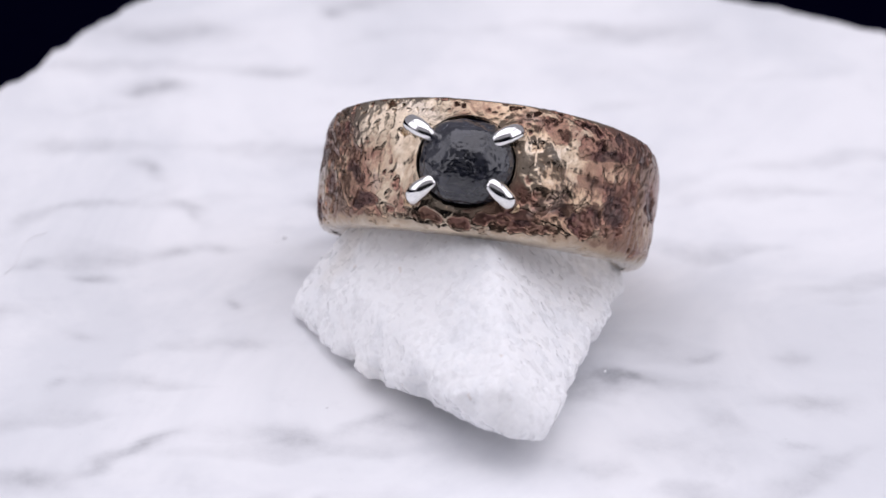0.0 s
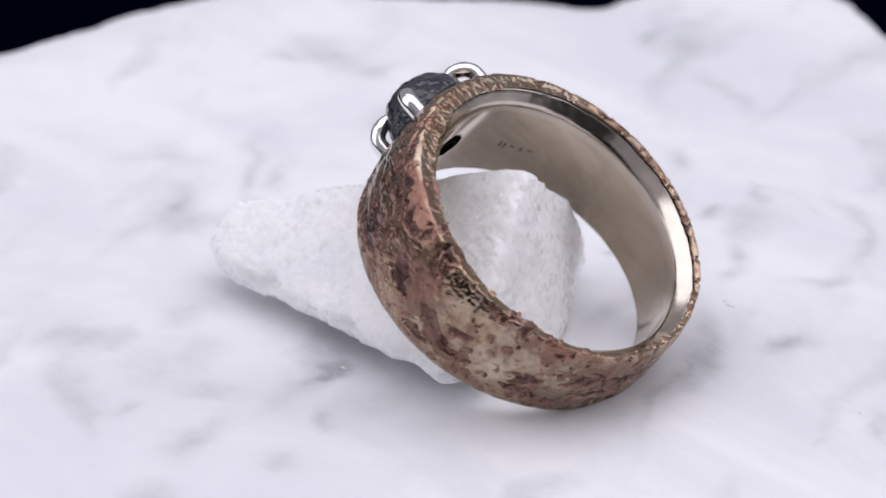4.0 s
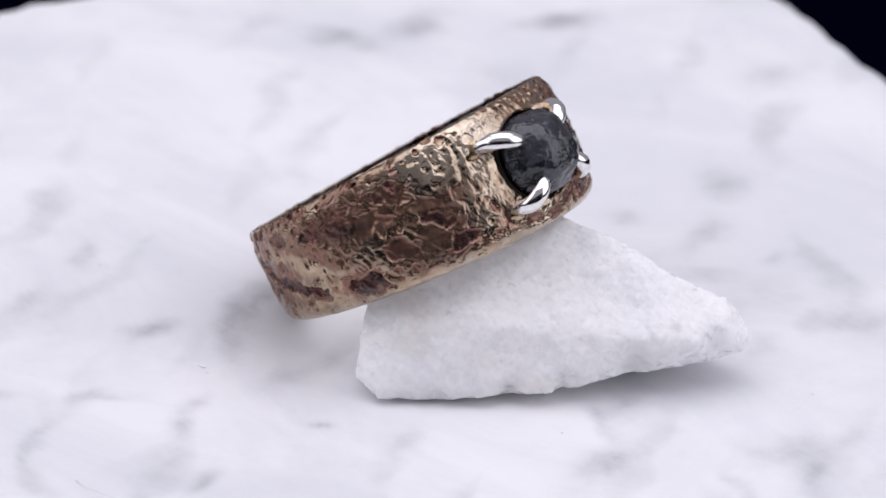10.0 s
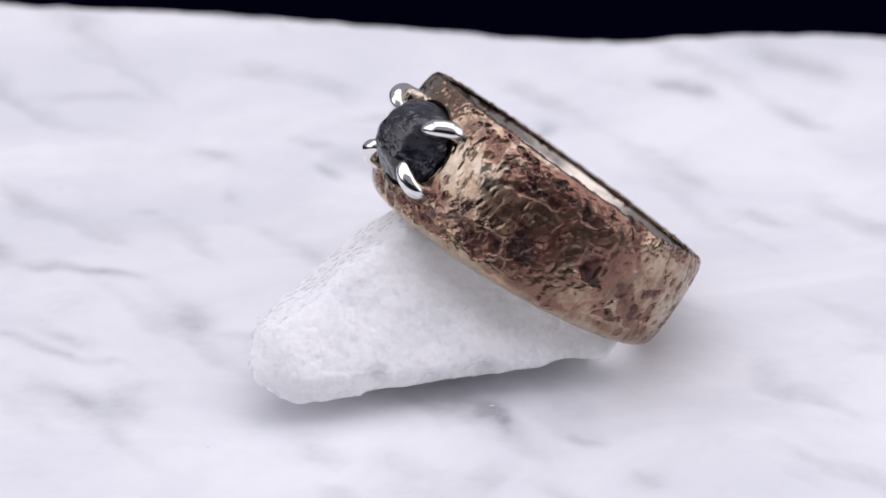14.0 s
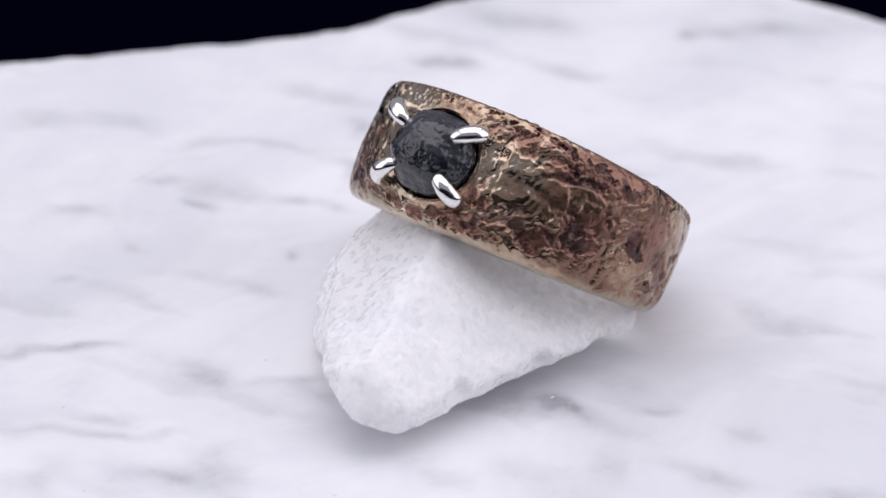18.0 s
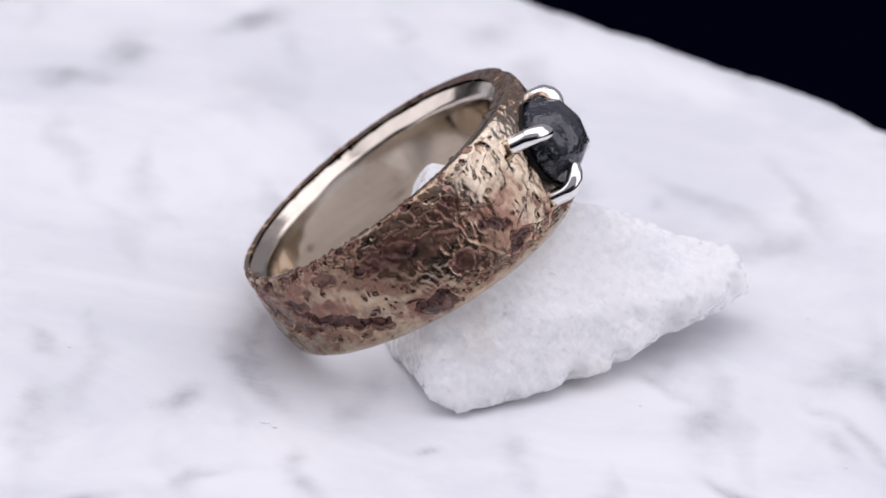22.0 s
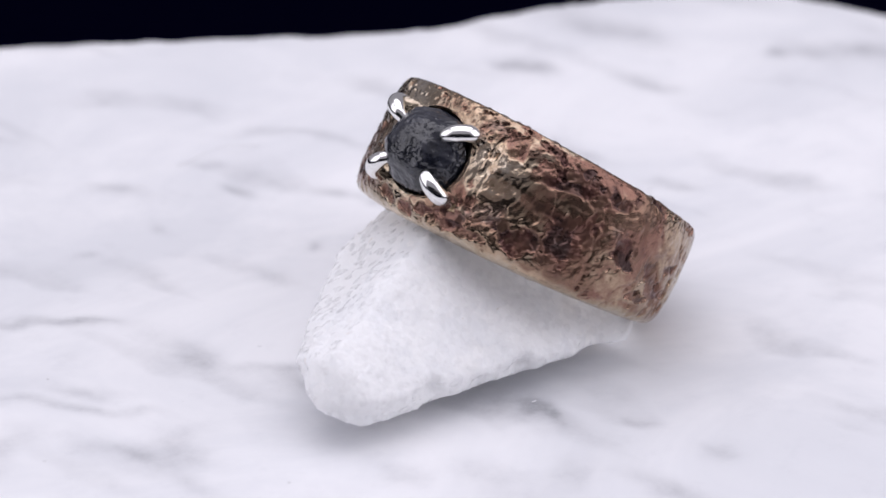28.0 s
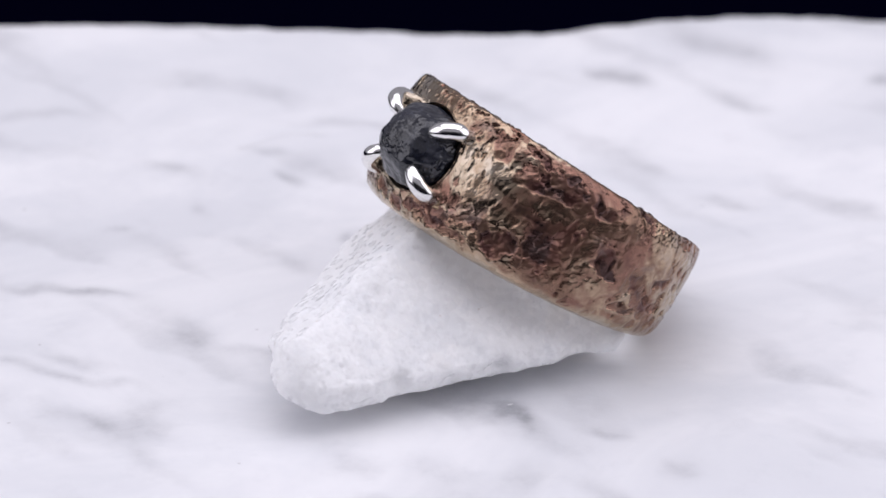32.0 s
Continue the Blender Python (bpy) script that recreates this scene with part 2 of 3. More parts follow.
def lay_veins():
    vein(33.7, 33.4, 2.3, 1.1, 108, 0.50)
    vein(39.6, 25.3, 2.6, 1.1, 108, 0.45)
    vein(-0.9, 17.5, 0.8, 0.7, 9, 0.55)
    vein(-3.2, -13.0, 3.1, 1.1, 103, 0.50)
    vein(1.3, -16.5, 0.8, 0.6, 115, 0.40)
    vein(-3.2, -24.4, 3.5, 1.1, 96, 0.30)
    vein(-17.9, 9.0, 3.2, 1.5, 97, 0.40)
    vein(-20.7, 16.4, 2.2, 0.5, 147, 0.42)
    vein(-15.7, 25.5, 0.8, 0.6, 143, 0.30)
    vein(10.4, 32.8, 6.2, 0.7, 137, 0.25)
    vein(13.3, 24.8, 2.4, 0.7, 52, 0.30)
    vein(6.8, 23.3, 1.5, 0.9, 91, 0.35)
    vein(0.7, 27.9, 1.6, 0.7, 107, 0.35)
    vein(-28.0, 23.0, 2.2, 1.8, 102, 0.30)
    vein(-6.1, 14.6, 2.4, 0.7, 118, 0.25)
    vein(-13.7, 2.2, 2.3, 0.6, 117, 0.25)
    vein(-16.7, -11.9, 2.3, 1.8, 117, 0.20)
    vein(45.0, 35.6, 5.7, 2.4, 108, 0.35)
    vein(56.0, 21.2, 2.0, 1.2, 111, 0.30)
    vein(-11.0, -27.3, 2.9, 0.6, 140, 0.20)
    vein(17.5, 14.4, 1.9, 1.4, 113, 0.40)
    vein(0.4, -33.1, 2.4, 1.8, 102, 0.35)
    vein(-28.3, 25.6, 2.7, 1.2, 107, 0.20)
    vein(13.9, 5.7, 7.9, 0.4, 114, 0.30)
    vein(-8.5, 26.5, 1.7, 0.7, 106, 0.20)
    vein(-54.5, -4.0, 2.0, 1.8, 133, 0.25)
    vein(40.8, -34.4, 3.2, 1.7, 13, 0.45)
    vein(37.8, -41.0, 2.9, 1.9, 104, 0.40)
    vein(29.0, -50.0, 3.9, 1.3, 62, 0.45)
    vein(12.9, 10.5, 3.7, 0.5, 127, 0.40)
    vein(28.6, 9.6, 1.7, 0.6, 137, 0.40)
    vein(7.2, 20.7, 1.0, 0.5, 39, 0.30)
    vein(-25.8, -0.7, 2.4, 1.2, 16, 0.25)
    vein(-27.1, 9.5, 3.0, 0.6, 130, 0.25)
    vein(-15.1, -24.1, 4.0, 1.3, 147, 0.20)
    vein(9.4, -53.0, 3.7, 2.4, 64, 0.25)
    vein(-22.9, 18.0, 4.3, 0.5, 142, 0.35)
    vein(-7.1, 33.1, 1.7, 0.8, 131, 0.30)
    vein(1.2, 33.2, 1.5, 0.6, 132, 0.25)
    vein(60.0, 19.3, 5.4, 1.9, 134, 0.35)
    vein(-29.2, 0.3, 3.7, 1.1, 131, 0.25)
    vein(31.4, -57.9, 1.9, 1.8, 169, 0.35)
    vein(5.5, 13.5, 1.5, 1.1, 80, 0.25)
    vein(-33.8, -30.3, 3.7, 2.1, 4, 0.20)
    vein(-28.1, 7.1, 5.1, 0.4, 128, 0.30)
    vein(53.1, 22.9, 1.5, 0.9, 153, 0.40)
    vein(3.3, -23.0, 1.5, 1.1, 153, 0.20)
    vein(-38.6, 30.1, 2.8, 2.0, 111, 0.35)
    vein(-42.0, 26.4, 1.8, 1.1, 21, 0.35)
    vein(19.0, 29.7, 2.0, 0.9, 47, 0.30)
    vein(-36.0, 5.7, 2.5, 0.9, 20, 0.25)
    vein(-7.6, -19.0, 3.0, 1.5, 21, 0.20)
    vein(-12.6, -16.4, 4.2, 2.2, 85, 0.18)
    vein(-10.3, -24.6, 1.3, 0.6, 104, 0.24)
    vein(-39.8, -16.5, 1.8, 1.3, 75, 0.24)
    vein(-52.8, -18.4, 1.4, 1.1, 75, 0.24)
    vein(-41.6, 29.6, 2.3, 1.9, 165, 0.28)
    vein(-35.6, 30.1, 1.9, 1.1, 75, 0.24)
    vein(-19.7, -20.2, 2.6, 1.6, 68, 0.24)
    vein(-23.8, 50.7, 2.4, 0.7, 94, 0.32)
    vein(-12.3, 46.9, 4.0, 0.9, 155, 0.24)


def vein_at(p):
    shift = Vector((fractal(p, 150, 3, 0.55, 21.0), fractal(p, 150, 3, 0.55, 33.0), 0)) * 0.0016
    q = p + shift
    total = 0.0
    for x, y, long, wide, turn, depth in VEINS:
        dx, dy = q.x - x, q.y - y
        if dx * dx + dy * dy > (2.6 * long) ** 2 + 4e-6:
            continue
        c, s = math.cos(turn), math.sin(turn)
        e = ((dx * c + dy * s) / long) ** 2 + ((dy * c - dx * s) / wide) ** 2
        total += depth * math.exp(-1.1 * e)
    c, s = math.cos(radians(112)), math.sin(radians(112))
    along = Vector((q.x * c + q.y * s, (q.y * c - q.x * s) * 3.2, 0))
    smoke = fractal(along, 60, 2, 0.55, 41.0)
    return min(1.0, total + max(0.0, smoke - 0.22) * 0.40)


def slab():
    lay_veins()
    outline = [Vector((x, y, 0)) * 0.824 * MM for x, y in SLAB_OUTLINE]
    ring, steps = [], 16
    n = len(outline)
    for i in range(n):
        a, b, c, d = (outline[(i + k) % n] for k in (-1, 0, 1, 2))
        for s in range(steps):
            t = s / steps
            p = 0.5 * (2 * b + (c - a) * t + (2 * a - 5 * b + 4 * c - d) * t * t + (3 * b - a - 3 * c + d) * t ** 3)
            ring.append(p * (1 + 0.008 * fractal(p, 260, 4, 0.6, 3.0)))
    m = len(ring)
    # rows from the middle of the top out to the broken edge, down the side and in again under the slab
    fractions = [0.0087 * k for k in range(1, 110)] + [0.965, 0.976, 0.986, 0.994]
    verts, faces = [Vector((0, 0, 0))], []
    for f in fractions:
        for p in ring:
            q = p * f
            drop = -0.0006 * max(0.0, (f - 0.93) / 0.07) ** 2
            verts.append(Vector((q.x, q.y, drop + 0.00012 * fractal(q, 40, 3, 0.5, 5.0) * min(1.0, q.length / 0.04) ** 2)))
    skirt = ((-1.0, 1.0), (-1.6, 1.004), (-3, 1.002), (-6, 1.010), (-9, 1.0), (-12, 0.985), (-13.4, 0.96))
    for depth, out in skirt:
        for p in ring:
            q = p * out
            q = q + p.normalized() * 0.0008 * fractal((q.x, q.y, depth * 0.001), 300, 4, 0.6, 9.0)
            verts.append(Vector((q.x, q.y, depth * MM + 0.0003 * fractal(q, 500, 3, 0.5, 2.0) * (depth > -13))))
    rows = len(fractions) + len(skirt)
    faces += [(0, 1 + i, 1 + (i + 1) % m) for i in range(m)]
    for r in range(rows - 1):
        o = 1 + r * m
        faces += [(o + i, o + m + i, o + m + (i + 1) % m, o + (i + 1) % m) for i in range(m)]
    o = 1 + (rows - 1) * m
    verts.append(Vector((0, 0, -13.4 * MM)))
    faces += [(o + i, len(verts) - 1, o + (i + 1) % m) for i in range(m)]
    data = mesh_of("marble_slab", verts, faces, MARBLE)
    layer = data.attributes.new("vein", "FLOAT", "POINT")
    top = 1 + len(fractions) * m
    layer.data.foreach_set("value", [vein_at(v) if k < top else 0.05 for k, v in enumerate(verts)])
    ob = new("marble_slab", recalc(data))
    return tagged(ob, "white marble slab with grey veins and a broken edge", "slab")


# ---- the lump of stone ----
STONE_CORNERS = [(-20.2, -10.1, 2.3), (-20.3, -10.7, 4.6), (-23.1, -8.4, 3.8), (-21.5, -7.6, 7.5), (-2.1, 15.4, 0.8), (0.0, 15.6, 1.6), (1.4, 13.4, 5.4), (1.5, 10.0, 0.1),
                 (6.8, -11.8, 2.7), (8.3, -11.4, 3.7), (7.2, -8.1, 6.9), (4.1, 1.4, 16.5), (2.6, 9.0, 10.6), (-0.9, 2.0, 14.2), (-7.4, 8.8, 6.7), (-21.7, -3.7, 5.6), (-11.6, 7.5, 1.5),
                 (-14.0, 2.0, 6.0), (-10.5, -3.5, 0.1), (7.8, -3.8, 0.1), (7.2, 2.6, 0.1), (7.2, -5.0, 5.5), (-6.5, 7.0, 0.1)]

# where flakes have broken off its edges
STONE_CHIPS = [(-8.8, 7.0, 1.2, 1.3), (-18.4, -3.6, 4.2, 1.2), (-10.9, -9.2, 3.2, 1.1), (-3.4, -9.6, 2.4, 1.2), (-14.7, 0.6, 3.0, 1.6), (-5.3, 10.3, 0.9, 1.0),
               (-7.0, -9.2, 2.1, 0.8), (-15.6, 0.4, 4.6, 1.0), (-11.5, 4.3, 2.0, 1.0), (6.4, -7.6, 5.6, 1.2), (-12.5, 3.2, 4.6, 1.1)]


def stone():
    bm = bmesh.new()
    for c in STONE_CORNERS:
        bm.verts.new(Vector(c) * 0.82 * MM)
    hull = bmesh.ops.convex_hull(bm, input=bm.verts)
    bmesh.ops.delete(bm, geom=[g for g in hull["geom_interior"] if isinstance(g, bmesh.types.BMVert)], context="VERTS")
    bmesh.ops.triangulate(bm, faces=bm.faces)
    for _ in range(8):
        long = [e for e in bm.edges if e.calc_length() > 0.00036]
        if not long:
            break
        bmesh.ops.subdivide_edges(bm, edges=long, cuts=1, use_grid_fill=True)
        bmesh.ops.triangulate(bm, faces=bm.faces)
    sharp = [v.co.copy() for v in bm.verts]
    for _ in range(14):
        bmesh.ops.smooth_vert(bm, verts=bm.verts, factor=0.5, use_axis_x=True, use_axis_y=True, use_axis_z=True)
    bm.normal_update()
    # edges are chipped unevenly, faces break in leaning facets of two sizes
    for v, old in zip(bm.verts, sharp):
        worn = v.co - old
        wear = 0.75 + 1.5 * fractal(old, 330, 3, 0.6, 6.0)
        p = old + worn * min(2.6, max(0.1, wear))
        warp = Vector((fractal(p, 300, 2, 0.5, 11.0), fractal(p, 300, 2, 0.5, 12.0), fractal(p, 300, 2, 0.5, 13.0))) * 0.0008
        edge = min(1.0, worn.length / 0.00035)
        d = 0.00030 * fractal(p, 190, 3, 0.5, 1.0)
        d += leaning_cells((p + warp) * 380, 0.00075)[0] * (0.5 + 0.8 * edge)
        d += leaning_cells((p + warp * 0.5) * 1050, 0.00024)[0] * (0.4 + 1.0 * edge)
        d += 0.00007 * fractal(p, 1500, 3, 0.6, 4.0)
        p = p + v.normal * (d + 0.00014)
        for x, y, z, size in STONE_CHIPS:
            away = p - Vector((x, y, z)) * MM
            reach = size * MM * (1 + 0.35 * fractal(p, 500, 2, 0.5, 14.0))
            if away.length < reach:
                p = p - v.normal * (reach - away.length) * 0.62
        v.co = Vector((p.x, p.y, max(p.z, 0.00005)))
    data = bpy.data.meshes.new("stone")
    bm.to_mesh(data)
    bm.free()
    data.materials.append(STONE)
    data.polygons.foreach_set("use_smooth", [True] * len(data.polygons))
    ob = new("stone", data)
    return tagged(ob, "rough broken lump of white crystalline stone", "stone")


# ---- the ring ----
AXIS = Vector((0.56294, 0.03262, 0.82586))
SIDE = Vector((-0.05785, 0.99833, 0.0))
UP = Vector((-0.82447, -0.04778, 0.56388))
CENTRE = Vector((7.228, 0.556, 11.320)) * MM
BASE = Vector((11.0, 0.6, 0.0)) * MM
GEM_ANGLE, GEM_AXIAL = radians(89.7), -3.25
BORE_RADIUS = 9.74
MOUTH_BEVEL = 0.36


def ring_point(angle, axial, radius):
    """A place in the ring's own space from the angle round its axis and millimetres along and away from it."""
    return CENTRE - BASE + (AXIS * axial + (SIDE * math.cos(angle) + UP * math.sin(angle)) * radius) * MM


def gem_point(u, v, w):
    """u round the ring, v along its axis, w outwards, in millimetres, from the middle of the stone's seat."""
    out = SIDE * math.cos(GEM_ANGLE) + UP * math.sin(GEM_ANGLE)
    tang = SIDE * -math.sin(GEM_ANGLE) + UP * math.cos(GEM_ANGLE)
    return CENTRE - BASE + (AXIS * (GEM_AXIAL + v) + tang * u + out * (12.0 + w)) * MM


def wrap(a):
    return (a + math.pi) % (2 * math.pi) - math.pi


def band_profile(angle):
    """Near edge, far edge and outer radius of the band at an angle; the shank is a little narrower than the head."""
    g = angle - radians(87.6)
    c, s = math.cos(g), math.sin(g)
    outer = 11.88 + 0.50 * c + 0.246 * s - 0.128 * math.cos(2 * g) + 0.092 * math.sin(2 * g)
    return 0.66 + 0.80 * c + 0.15 * s, -7.52 - 0.58 * c - 0.156 * s, outer


def ease(a, b, x):
    t = min(1.0, max(0.0, (x - a) / (b - a)))
    return t * t * (3 - 2 * t)


STAINS = []


def stain(angle_deg, axial, long, wide, turn, depth):
    """A patch of deeper (or, below zero, worn-off) patina: angle round the ring, place along its axis, half sizes in millimetres, direction, strength."""
    STAINS.append((radians(angle_deg), axial, long, wide, radians(turn), depth))


def lay_stains():
    # dark sunken flakes of the brown half
    stain(131.3, -6.2, 1.3, 0.9, 26, 0.50)
    stain(137.6, -1.2, 1.7, 0.5, 7, 0.42)
    stain(156.1, -0.4, 1.1, 0.5, 1, 0.42)
    stain(165.9, -3.6, 1.4, 0.6, 137, 0.50)
    stain(180.1, -6.0, 1.4, 0.4, 3, 0.45)
    stain(185.0, -4.6, 2.0, 0.8, 144, 0.40)
    stain(191.5, -3.2, 1.1, 0.3, 168, 0.45)
    stain(118.5, 0.9, 1.0, 0.4, 161, 0.35)
    stain(130.2, 0.4, 1.1, 0.3, 3, 0.40)
    stain(117.1, -0.5, 1.2, 0.7, 171, 0.25)
    stain(112.0, -7.2, 1.7, 0.4, 178, 0.40)
    stain(147.2, -3.8, 1.9, 1.1, 21, 0.35)
    stain(166.7, -4.3, 1.2, 0.4, 168, 0.50)
    stain(147.8, -3.7, 2.1, 0.4, 71, 0.35)
    stain(143.8, -5.0, 1.4, 0.9, 3, 0.40)
    stain(123.2, -5.7, 1.0, 0.5, 168, 0.35)
    stain(140.6, -0.4, 1.6, 0.7, 177, 0.30)
    stain(135.0, -3.6, 1.6, 0.5, 177, 0.25)
    stain(130.6, -1.6, 1.3, 0.4, 5, 0.30)
    # scallops below the gem
    stain(80.0, -7.2, 1.0, 0.5, 179, 0.50)
    stain(89.7, -7.2, 1.0, 0.5, 1, 0.50)
    stain(98.2, -6.9, 0.8, 0.5, 3, 0.55)
    stain(108.2, -6.6, 1.0, 0.5, 179, 0.45)
    stain(51.2, -6.0, 0.9, 0.6, 174, 0.50)
    stain(43.7, -2.8, 1.5, 0.5, 162, 0.30)
    # copper-red hollows and dark plates on the other shoulder
    stain(16.7, -6.3, 1.5, 0.8, 167, 0.65)
    stain(32.3, -4.9, 1.4, 0.7, 149, 0.40)
    stain(35.1, -1.1, 1.6, 0.7, 169, 0.40)
    stain(4.9, -1.8, 1.1, 0.5, 0, 0.50)
    stain(52.2, -6.2, 1.2, 0.6, 0, 0.45)
    stain(25.7, -2.5, 1.7, 0.8, 176, 0.35)
    stain(46.5, -4.1, 1.2, 0.4, 145, 0.40)
    stain(359.4, 0.4, 1.4, 0.7, 0, 0.35)
    stain(12.4, -1.6, 1.9, 1.3, 164, 0.35)
    stain(357.4, -5.8, 1.0, 0.5, 160, 0.50)
    # long cracks and spots round the shank
    stain(342.0, -4.2, 4.4, 0.4, 159, 0.75)
    stain(324.0, -4.5, 2.2, 0.4, 2, 0.60)
    stain(311.6, -2.2, 1.6, 0.7, 141, 0.45)
    stain(330.3, -2.4, 1.0, 0.4, 177, 0.50)
    stain(347.8, -1.2, 1.2, 0.6, 163, 0.40)
    stain(288.7, -2.3, 1.0, 0.5, 129, 0.50)
    stain(192.6, -3.2, 1.0, 0.4, 15, 0.45)
    stain(219.3, -4.0, 1.2, 0.4, 22, 0.50)
    stain(194.3, -5.0, 1.5, 0.4, 13, 0.40)
    stain(245.8, -4.3, 1.8, 0.3, 6, 0.60)
    stain(259.8, -3.0, 2.4, 0.4, 174, 0.70)
    stain(239.1, -3.0, 1.7, 0.5, 13, 0.45)
    stain(218.4, -5.1, 2.1, 0.4, 2, 0.45)
    stain(275.3, -1.4, 1.3, 0.4, 10, 0.45)
    stain(291.2, -1.8, 2.1, 0.5, 2, 0.50)
    stain(313.5, -1.1, 2.8, 0.4, 170, 0.50)
    stain(306.8, -3.0, 1.3, 0.4, 147, 0.45)
    stain(257.4, -4.2, 1.9, 0.4, 10, 0.40)
    # pits at the mouth
    stain(172.2, 0.8, 0.9, 0.4, 177, 0.55)
    stain(132.6, 0.4, 0.4, 0.3, 81, 0.60)
    stain(142.6, 0.2, 0.6, 0.3, 11, 0.60)
    stain(97.1, 1.4, 1.4, 0.3, 178, 0.40)
    # rubbed bright
    stain(66.0, -0.6, 3.2, 1.6, 150, -0.28)
    stain(62.0, -4.6, 1.8, 1.5, 112, -0.20)
    stain(113.0, -2.6, 2.4, 1.7, 20, -0.28)
    stain(149.6, 1.9, 4.0, 0.5, 8, -0.45)
    stain(352.0, -3.0, 3.0, 0.6, 155, -0.30)
    stain(207.0, -3.6, 2.4, 1.4, 20, -0.25)


def stain_at(a, ax, shift, ragged):
    """Patina of the patches at a place, how far it lies sunk in them, and how near it is to one of their raised rims."""
    total, sunk, rim = 0.0, 0.0, 0.0
    for angle, axial, long, wide, turn, depth in STAINS:
        u = 12.2 * wrap(a - angle) + 0.45 * shift.x
        if abs(u) > 8.0:
            continue
        v = ax - axial + 0.45 * shift.y
        c, s = math.cos(turn), math.sin(turn)
        e = math.sqrt(((u * c + v * s) / long) ** 2 + ((v * c - u * s) / wide) ** 2)
        if e > 2.2:
            continue
        if depth < 0:
            total += depth * (1.0 - ease(0.5, 1.7, e))
            continue
        e += 0.35 * ragged
        inside = 1.0 - ease(0.82, 1.10, e)
        total += depth * inside
        sunk = max(sunk, depth * (1.0 - ease(0.70, 1.12, e)))
        rim = max(rim, depth * ease(0.95, 1.15, e) * (1.0 - ease(1.15, 1.5, e)))
    return total, sunk, rim


def bark(a, ax, w):
    """Relief in millimetres and tarnish of the bronze at a place: torn flakes in steps, hammered facets, sunken patches, pits and cracks."""
    shift = Vector((fractal(w, 420, 3, 0.6, 2.0), fractal(w, 420, 3, 0.6, 5.0), fractal(w, 420, 3, 0.6, 9.0)))
    soft = Vector((fractal(w, 330, 1, 0.5, 2.5), fractal(w, 330, 1, 0.5, 5.5), fractal(w, 330, 1, 0.5, 9.5)))
    q = w + soft * 0.0006
    fine = fractal(w, 1500, 3, 0.6, 31.0)
    mark, sunk, rim = stain_at(a, ax, shift, fine)
    g = a - GEM_ANGLE
    shank = ease(0.15, -0.55, math.cos(g))
    brown = math.exp(-(wrap(a - radians(150)) / 0.55) ** 2)
    flaky = math.exp(-(wrap(a - radians(30)) / 0.45) ** 2)
    head = ease(0.45, 0.9, math.cos(g)) * (1.0 - flaky)
    zone = fractal(w, 170, 3, 0.55, 13.0)
    relief = 0.14 * fractal(w, 300, 2, 0.5, 17.0) + (0.040 + 0.016 * shank) * fine
    tarnish = 0.44 + 0.24 * brown + 0.15 * flaky + 0.08 * shank + 0.22 * zone + 0.12 * fine
    # rounded plates parted by sharp creases, of two sizes; creases coloured darker
    plate = abs(fractal(w + soft * 0.0009, 260, 2, 0.5, 53.0))
    rounded = 0.55 + 0.45 * max(brown, flaky, head)
    relief += (0.16 - 0.05 * flaky) * rounded * (ease(-0.22, 0.26, plate) - 0.8)
    tarnish += 0.12 * (1.0 - ease(0.0, 0.09, plate)) - 0.10 * ease(0.12, 0.4, plate)
    plate = abs(fractal(q, 850, 2, 0.5, 57.0))
    relief += 0.08 * rounded * (ease(-0.22, 0.26, plate) - 0.8)
    tarnish += 0.07 * (1.0 - ease(0.0, 0.12, plate))
    # scales beside the gem: hollows between sharp ridges, which are coloured paler
    dist, points = noise.voronoi((w + soft * 0.0005 + shift * 0.0001) * 700)
    cup = min(1.0, dist[0] * dist[0] * 1.6)
    relief += 0.24 * (0.2 + 0.8 * head * ease(radians(60), radians(78), a)) * (cup - 0.4) * (0.4 + 0.8 * chance(points[0], 3.77))
    tarnish += (0.12 * (chance(points[0], 3.77) - 0.5) - 0.07 * (1.0 - ease(0.0, 0.2, dist[1] - dist[0]))) * (0.3 + 0.7 * head)
    # crumpled facets that lean every way
    lean, joint, cell = leaning_cells((w + soft * 0.0004) * 620, 0.50)
    relief += lean * (0.25 + 0.75 * head - 0.15 * shank)
    tarnish += 0.14 * (chance(cell, 4.31) - 0.5)
    lean, joint, cell = leaning_cells((w + soft * 0.0005 + shift * 0.0001) * 1250, 0.24)
    relief += lean * (0.4 + 0.6 * head - 0.2 * shank)
    # flakes: tilted plates that overlap and end in torn scarps
    level = 2.6 * fractal(w + soft * 0.0010 + shift * 0.0001, 210, 2, 0.5, 41.0) + 10.0
    step = level - math.floor(level)
    rise = step / 0.86 if step < 0.86 else 1.0 - ease(0.86, 1.0, step)
    torn = (0.2 + 0.8 * max(brown, flaky) - 0.10 * shank) * (0.15 + 0.85 * ease(-0.05, 0.30, fractal(w, 420, 2, 0.5, 43.0)))
    relief += 0.18 * torn * (rise - 0.5)
    tarnish += torn * 0.16 * (0.5 - rise)
    # brown spots and pits, thickest round the shank
    dist, points = noise.voronoi((w + shift * 0.0004) * 1150)
    luck = chance(points[0], 5.17)
    if luck < 0.20 + 0.24 * shank:
        spot = 1.0 - ease(0.22 + 0.7 * luck, 0.38 + 0.8 * luck, dist[0] + 0.42 * fine)
        relief -= 0.14 * spot
        tarnish += 0.34 * spot * (0.6 + luck)
    dist, points = noise.voronoi(w * 2100)
    luck = chance(points[0], 6.07)
